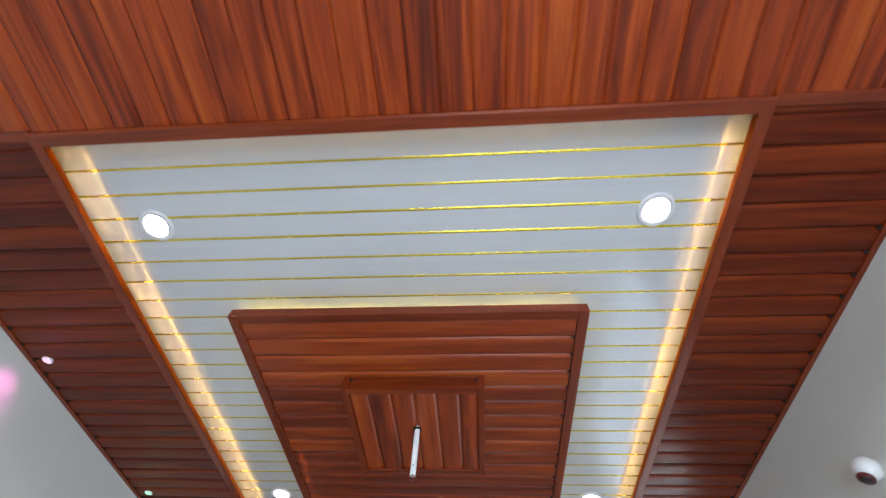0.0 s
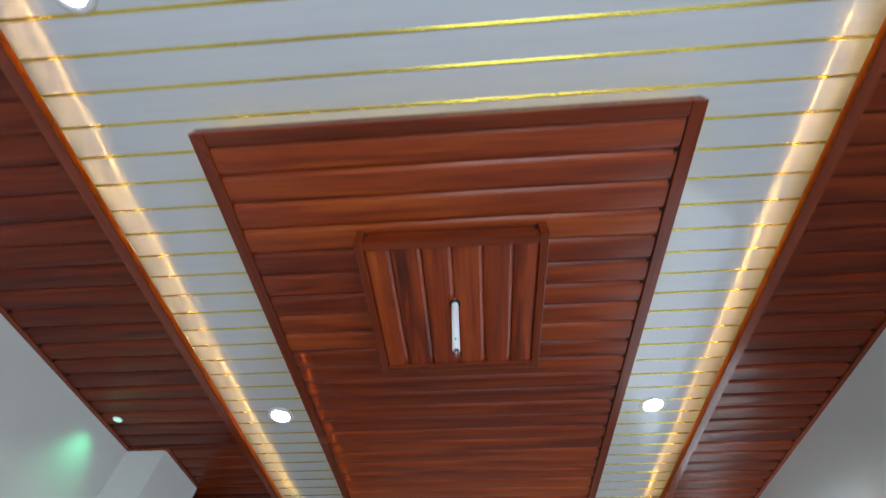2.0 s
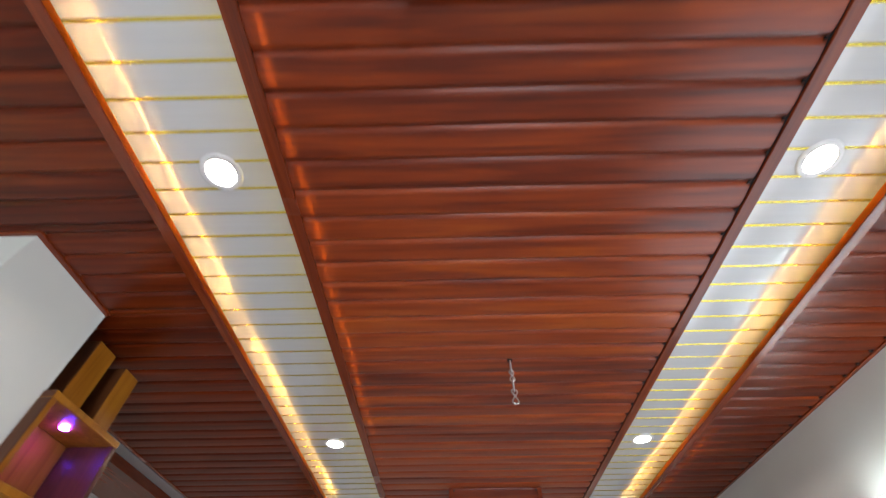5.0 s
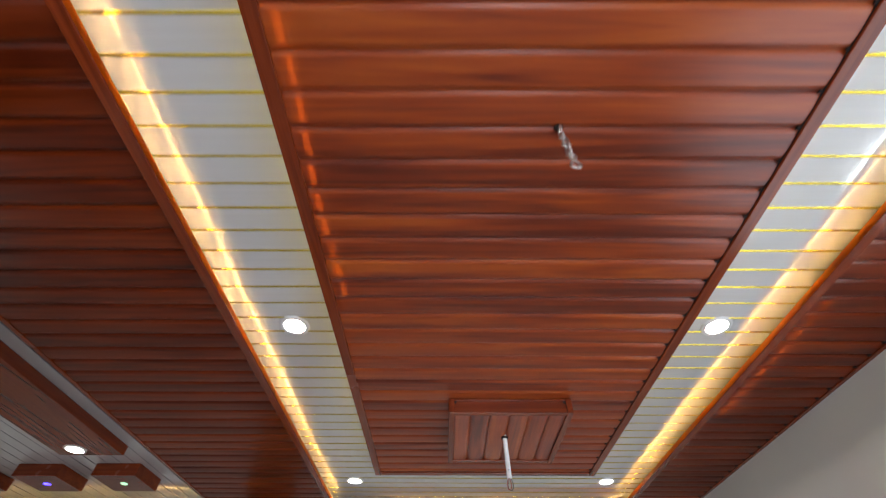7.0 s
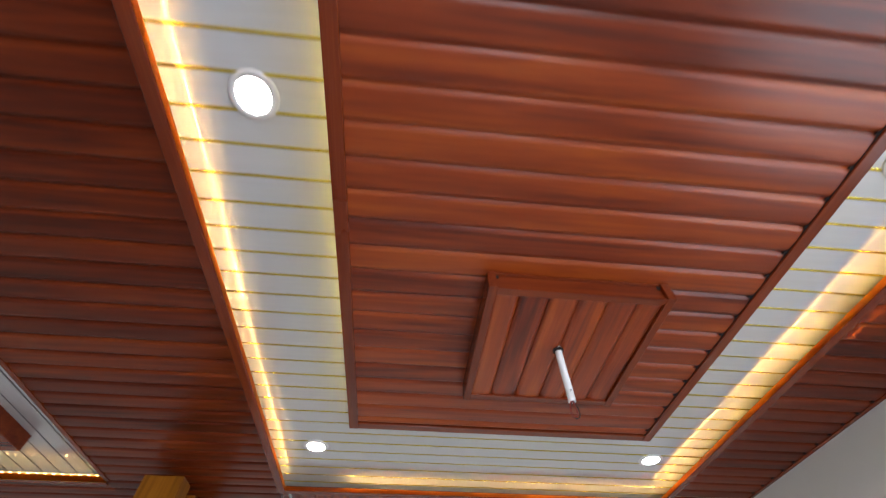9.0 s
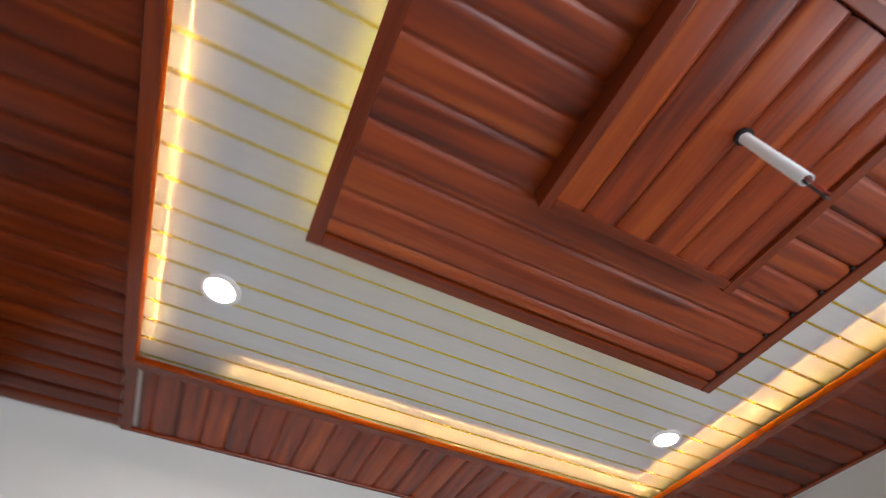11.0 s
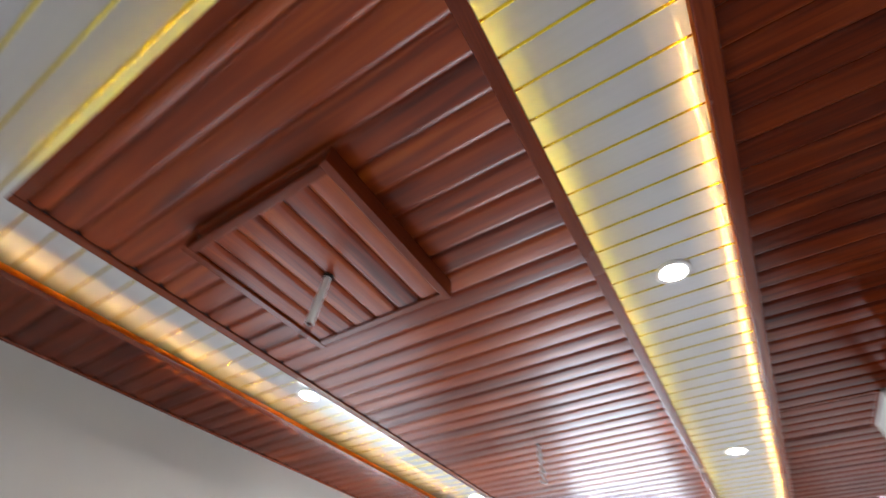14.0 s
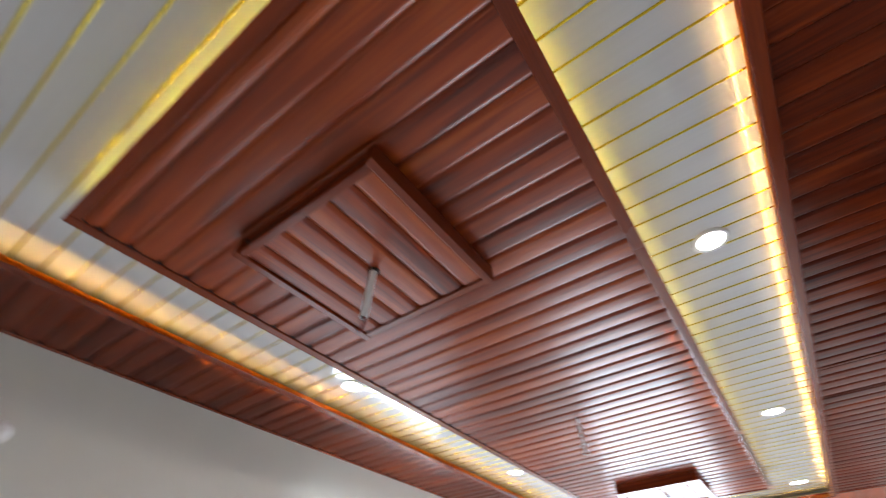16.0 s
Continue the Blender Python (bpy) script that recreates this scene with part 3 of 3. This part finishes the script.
def conduit(x, y, length, loop, lean):
    th = empty("fan_conduit", (x, y, ZX), "white plastic conduit with bare wires hanging from the fan box", "conduit", "fan conduits")
    top, bot = Vector((0, 0, 0.02)), Vector((lean[0], lean[1], -length))
    r = 0.0105
    bm = bmesh.new()
    n = 14
    d = (bot - top).normalized()
    a = d.cross(Vector((0, 1, 0))).normalized()
    b = d.cross(a)
    rings = []
    for c, rr in ((top, r), (bot, r), (bot, r - 0.002), (top, r - 0.002)):
        rings.append([bm.verts.new(c + rr * (math.cos(2 * math.pi * k / n) * a + math.sin(2 * math.pi * k / n) * b)) for k in range(n)])
    for p, q in zip(rings, rings[1:]):
        for k in range(n):
            bm.faces.new((p[k], p[(k + 1) % n], q[(k + 1) % n], q[k]))
    part("pipe", bm, white_plastic, th, "white plastic pipe", True)
    part("pipe_hole", lathe([(0.0, -0.001), (0.0165, -0.001), (0.0165, 0.006), (0.0, 0.006)], 9), dark_gap, th)
    for j, m in enumerate((wire_red, wire_black)):
        bm = bmesh.new()
        pts = []
        for i in range(13):
            u = i / 12
            ang = u * math.pi * 2
            w = 0.012 * math.sin(ang) * (1 if j else 0.7)
            pts.append(bot + Vector((w + (0.003 if j else -0.003), 0.006 * j - 0.003 + 0.004 * math.sin(ang * 0.5), -loop * math.sin(math.pi * u) + 0.01)))
        tube_along(bm, pts, 0.0016, 6)
        part("wire", bm, m, th, "red wire loop" if j == 0 else "black wire loop", True)
    bm = bmesh.new()
    hole = lathe([(0.0, 0), (0.0025, 0), (0.0025, 0.001), (0, 0.001)], 8)
    bmesh.ops.transform(hole, matrix=Matrix.Translation(bot * 0.82 + Vector((0, -r - 0.0002, 0))) @ pose(0, 0, 0, 90, 0, 0), verts=hole.verts)
    part("drill_hole", hole, dark_gap, th)
    bm.free()
    return th


conduit(0.006, 0.545, 0.185, 0.028, (0.002, -0.004))
conduit(0.046, 3.548, 0.165, 0.055, (0.004, 0.010))

# ---- fan hook chain ----
chain = empty("hook_chain", (0.031, 2.062, ZR), "short twisted steel chain hanging from the ceiling panel", "chain")


def link8(zc, turn, size, m):
    bm = bmesh.new()
    pts = []
    for i in range(25):
        t = 2 * math.pi * i / 24
        x, z = 0.42 * size * math.sin(2 * t), size * math.cos(t)
        v = pose(0, 0, 0, 0, 0, turn) @ Vector((x, 0.0016 * math.sin(t), z))
        pts.append(v + Vector((0, 0, zc)))
    return tube_along(bm, pts, 0.0027, 8)


for i, (zc, turn, size) in enumerate(((-0.022, 80, 0.024), (-0.060, 10, 0.022), (-0.098, 85, 0.024), (-0.142, 15, 0.027))):
    part("chain_link", link8(zc, turn, size, steel), steel, chain, "", True)
part("hook_hole", lathe([(0.0, 0.004), (0.010, 0.004), (0.010, 0.012), (0, 0.012)], 10), dark_gap, chain)

# ---- downlights ----
R_D = 0.057
for y in (-0.320, 1.285, 2.900, 4.495):
    for x in (-0.802, 0.802):
        disc_light("downlight", (x, y, ZW - 0.001), R_D, lamp_face, "round white recessed downlight, lit cool white", "tray downlights", lamp_rim, 0.017)


# coloured spots in the border
def colour_spot(at, face, color, power, label, aim):
    th = disc_light("colour_spotlight", at, 0.021, face, label, "coloured spotlights", white_plastic, 0.004, 0.004)
    d = bpy.data.lights.new("spot_beam", "SPOT")
    d.energy, d.color, d.spot_size, d.spot_blend, d.shadow_soft_size = power, color, radians(95), 1.0, 0.04
    ob = new("spot_beam", d)
    ob.matrix_world = look((at[0], at[1], at[2] - 0.02), (at[0] + aim[0], at[1] + aim[1], at[2] - 1.0))
    return th


colour_spot((-1.482, 0.245, ZB - 0.001), pink_face, (1.0, 0.25, 0.8), 6.5, "small pink spotlight in the ceiling border", (-0.30, 0))
colour_spot((-1.482, 1.210, ZB - 0.001), green_face, (0.1, 1.0, 0.5), 6.5, "small green spotlight in the ceiling border", (-0.30, 0))
colour_spot((-1.482, -0.720, ZB - 0.001), blue_face, (0.1, 0.1, 1.0), 6.5, "small blue spotlight in the ceiling border", (-0.30, 0))

# ---- tube light on the wall ----
tl = empty("tube_light", (XE, 1.97, 2.385), "lit cool white batten tube light on the wall", "tube light")
part("batten", box(-0.030, 0.0, -0.62, 0.62, -0.020, 0.020, 0.004), white_plastic, tl)
for s in (-1, 1):
    a, b = sorted((s * 0.585, s * 0.615))
    part("end_cap", box(-0.062, -0.030, a, b, -0.018, 0.018, 0.004), white_plastic, tl, "white lamp holder")
bm = lathe([(0.0, -0.585), (0.013, -0.585), (0.013, 0.585), (0.0, 0.585)], 14)
bmesh.ops.transform(bm, matrix=pose(-0.047, 0, 0, 90, 0, 0), verts=bm.verts)
part("tube", bm, tube_face, tl, "glowing glass tube", True)


def wall_round(name, y, z, r, label, category, dark, at=None, turned=0):
    th = empty(name, at or (XE, y, z), label, category)
    th.rotation_euler = (0, 0, radians(turned))
    turn = pose(0, 0, 0, 0, -90, 0)
    bm = lathe([(0.0, 0.0), (r * 0.8, 0.0), (r * 0.86, 0.2 * r), (r, 0.5 * r), (r * 0.97, 0.9 * r), (r * 0.75, 1.35 * r), (r * 0.4, 1.6 * r), (0.0, 1.66 * r)], 28)
    bmesh.ops.transform(bm, matrix=turn, verts=bm.verts)
    part("housing", bm, white_plastic, th, "", True)
    if dark:
        tilt = pose(-0.9 * r, 0, -0.25 * r, 0, 180 + 35, 0)
        bm = lathe([(0.0, r * 0.86), (r * 0.42, r * 0.80), (r * 0.60, r * 0.74), (r * 0.62, r * 0.60), (0, r * 0.60)], 24)
        bmesh.ops.transform(bm, matrix=tilt, verts=bm.verts)
        part("lens_ring", bm, maroon_plastic, th, "dark maroon lens ring", True)
        bm = lathe([(0.0, r * 0.90), (r * 0.25, r * 0.88), (r * 0.40, r * 0.84), (0.40 * r, r * 0.7), (0, r * 0.7)], 24)
        bmesh.ops.transform(bm, matrix=tilt, verts=bm.verts)
        part("lens", bm, dark_plastic, th, "", True)
        for i in range(3):
            part("vent_slot", box(-1.50 * r + 0.002 * i, -1.38 * r + 0.002 * i, -0.010, 0.006, 0.008 + 0.005 * i, 0.010 + 0.005 * i), dark_plastic, th)
    return th


wall_round("security_camera", 0.405, 2.455, 0.036, "white round security camera with maroon lens on the wall", "camera", True)
wall_round("security_camera", 0, 0, 0.036, "white round security camera with maroon lens on the end wall", "camera", True, (0.14, YN, 2.455), 90)
wall_round("wall_lamp_holder", 3.885, 2.462, 0.036, "white round lamp holder on the wall", "lamp holder", False)
wall_round("wall_lamp_holder", 1.93, 2.487, 0.028, "small white bulb holder above the tube light", "lamp holder", False)

# ---- adjoining bay: second tray ----
SX, SY0, SY1, ZS = -1.822, 2.205, 4.83, 2.85
bm = bmesh.new()
boards(bm, "y", SY0 - 0.1, SY1 + 0.1, -4.3, SX + 0.1, ZS, -1.875, groove=0.004, depth=0.003, bow=0.0002)
c = -1.875
while c > -4.3:
    n0 = len(bm.faces)
    add_box(bm, c - 0.003, c + 0.003, SY0 - 0.1, SY1 + 0.1, ZS - 0.0004, ZS + 0.003)
    bm.faces.ensure_lookup_table()
    for f in bm.faces[n0:]:
        f.material_index = 1
    c -= P
tagged(part("ceiling", bm, (white_y, grey_line), None, "", True), "white ceiling boards with dark joints in the second tray", "ceiling", kind=structure)
tagged(part("ceiling_backing", box(-4.6, SX + 0.1, SY0 - 0.1, SY1 + 0.1, ZS + 0.006, ZS + 0.012), tape_white), "hidden backing over the second tray", "ceiling", kind=structure)
L = "rosewood-look edge moulding around the second tray"
trim("trim", box(SX - 0.006, SX + 0.016, SY0, SY1, ZB - 0.004, ZB + 0.010, 0.003), trim_y, "dark slim edge moulding of the second tray")
trim("trim", box(-4.3, SX, SY1 - 0.003, SY1, ZL0, ZB + 0.020), lip_x, L)
trim("trim", box(-4.3, SX, SY1, SY1 + 0.03, ZL0, ZL0 + 0.004), trim_x, L)
trim("trim", box(-4.3, SX, SY0, SY0 + 0.003, ZL0, ZB + 0.020), lip_x, L)
trim("trim", box(-4.3, SX, SY0 - 0.03, SY0, ZL0, ZL0 + 0.004), trim_x, L)
trim("trim", box(-4.6, -4.3, SY0 - 0.03, SY1 + 0.03, ZL0, ZS, 0.004), trim_y, L)
lt = empty("led_tape", (-3.0, 4.75, ZS), "warm white LED tape at the end of the second tray", "LED strip", kind="stuff")
bc = bmesh.new()
for k in range(62):
    x = SX - 0.02 - 0.04 * k
    for y in (SY1 + 0.013, SY0 - 0.013):
        add_box(bc, x - 0.012, x, y - 0.001, y + 0.001, ZB + 0.026, ZB + 0.028)
a = part("chips", bc, led_bay, lt)
a.matrix_parent_inverse = Matrix.Translation((3.0, -4.75, -ZS))
bm = bmesh.new()
add_box(bm, -4.6, SX + 0.1, SY1 + 0.1, SY1 + 0.11, ZB + 0.013, ZS + 0.006)
add_box(bm, -4.6, SX + 0.1, SY0 - 0.11, SY0 - 0.1, ZB + 0.013, ZS + 0.006)
tagged(part("ceiling_backing", bm, tape_white), "hidden pale ends of the second tray", "ceiling", kind=structure)

raft2 = empty("hanging_ceiling_panel", (-2.22, 3.2, 2.80), "narrow rosewood-look panel hung in the second tray", "ceiling panel")
bm = box(-0.18, 0.18, -0.80, 0.85, 0.0, 0.050, 0.004)
part("body", bm, trim_y, raft2)
disc_light("downlight", (-2.262, 3.965, 2.799), R_D, lamp_face, "round recessed downlight in the narrow timber panel", "tray downlights")


def led_box(x, y, face, label):
    th = empty("hanging_light_box", (x, y, 2.78), label, "light box", "small light boxes")
    part("body", box(-0.135, 0.135, -0.135, 0.135, 0.0, 0.070, 0.004), trim_x, th)
    part("lens", lathe([(0.0, -0.004), (0.018, -0.003), (0.020, 0.0), (0.020, 0.004), (0, 0.004)], 18), face, th, "glowing coloured lens", True)
    return th


led_box(-2.220, 4.425, green_face, "small timber light box with a green LED")
led_box(-2.705, 4.435, blue_face, "small timber light box with a blue LED")
led_box(-3.190, 4.435, lamp_face, "small timber light box with a white LED")


# ---- timber partitions ----
def partition_near():
    th = empty("display_partition", (-1.478, 1.932, 0), "tall honey-stained timber partition with posts and an open box", "partition")
    o = Vector((1.46, -1.95, 0))

    def p(name, x0, x1, y0, y1, z0, z1, label="", parent=th, m=honey_z):
        bm = box(x0 + o.x, x1 + o.x, y0 + o.y, y1 + o.y, z0, z1, 0.004)
        bm.normal_update()
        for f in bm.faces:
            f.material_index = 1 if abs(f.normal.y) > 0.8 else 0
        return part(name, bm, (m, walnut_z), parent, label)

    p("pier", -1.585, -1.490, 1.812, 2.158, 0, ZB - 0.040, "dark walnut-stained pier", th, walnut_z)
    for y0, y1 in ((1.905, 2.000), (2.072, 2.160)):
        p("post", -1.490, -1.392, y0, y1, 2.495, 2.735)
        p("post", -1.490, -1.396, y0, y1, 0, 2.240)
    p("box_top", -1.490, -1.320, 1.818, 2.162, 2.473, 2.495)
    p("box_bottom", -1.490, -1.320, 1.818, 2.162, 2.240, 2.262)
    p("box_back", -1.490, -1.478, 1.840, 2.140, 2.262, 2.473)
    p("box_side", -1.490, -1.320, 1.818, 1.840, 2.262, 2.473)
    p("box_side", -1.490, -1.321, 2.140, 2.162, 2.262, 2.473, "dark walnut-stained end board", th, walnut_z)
    bm = lathe([(0.0, -0.004), (0.012, -0.003), (0.014, 0.0), (0, 0.002)], 16)
    ob = part("led_lens", bm, blue_niche, th, "blue LED inside the open box", True)
    ob.location = (-1.400 + o.x, 2.00 + o.y, 2.469)
    return th


partition_near()


def partition_far():
    th = empty("display_partition", (-1.468, 4.838, 0), "honey-stained timber partition of upright posts by the end wall", "partition")
    for x0, x1, y0, y1 in ((-0.090, 0.085, -0.20, -0.095), (-0.035, 0.080, 0.005, 0.095), (-0.030, 0.080, 0.205, 0.290)):
        part("post", box(x0, x1, y0, y1, 0, 2.735, 0.006), honey_z, th)
    part("back_panel", box(-0.115, -0.092, -0.15, 0.45, 0, 2.72, 0.003), honey_z, th)
    return th


partition_far()
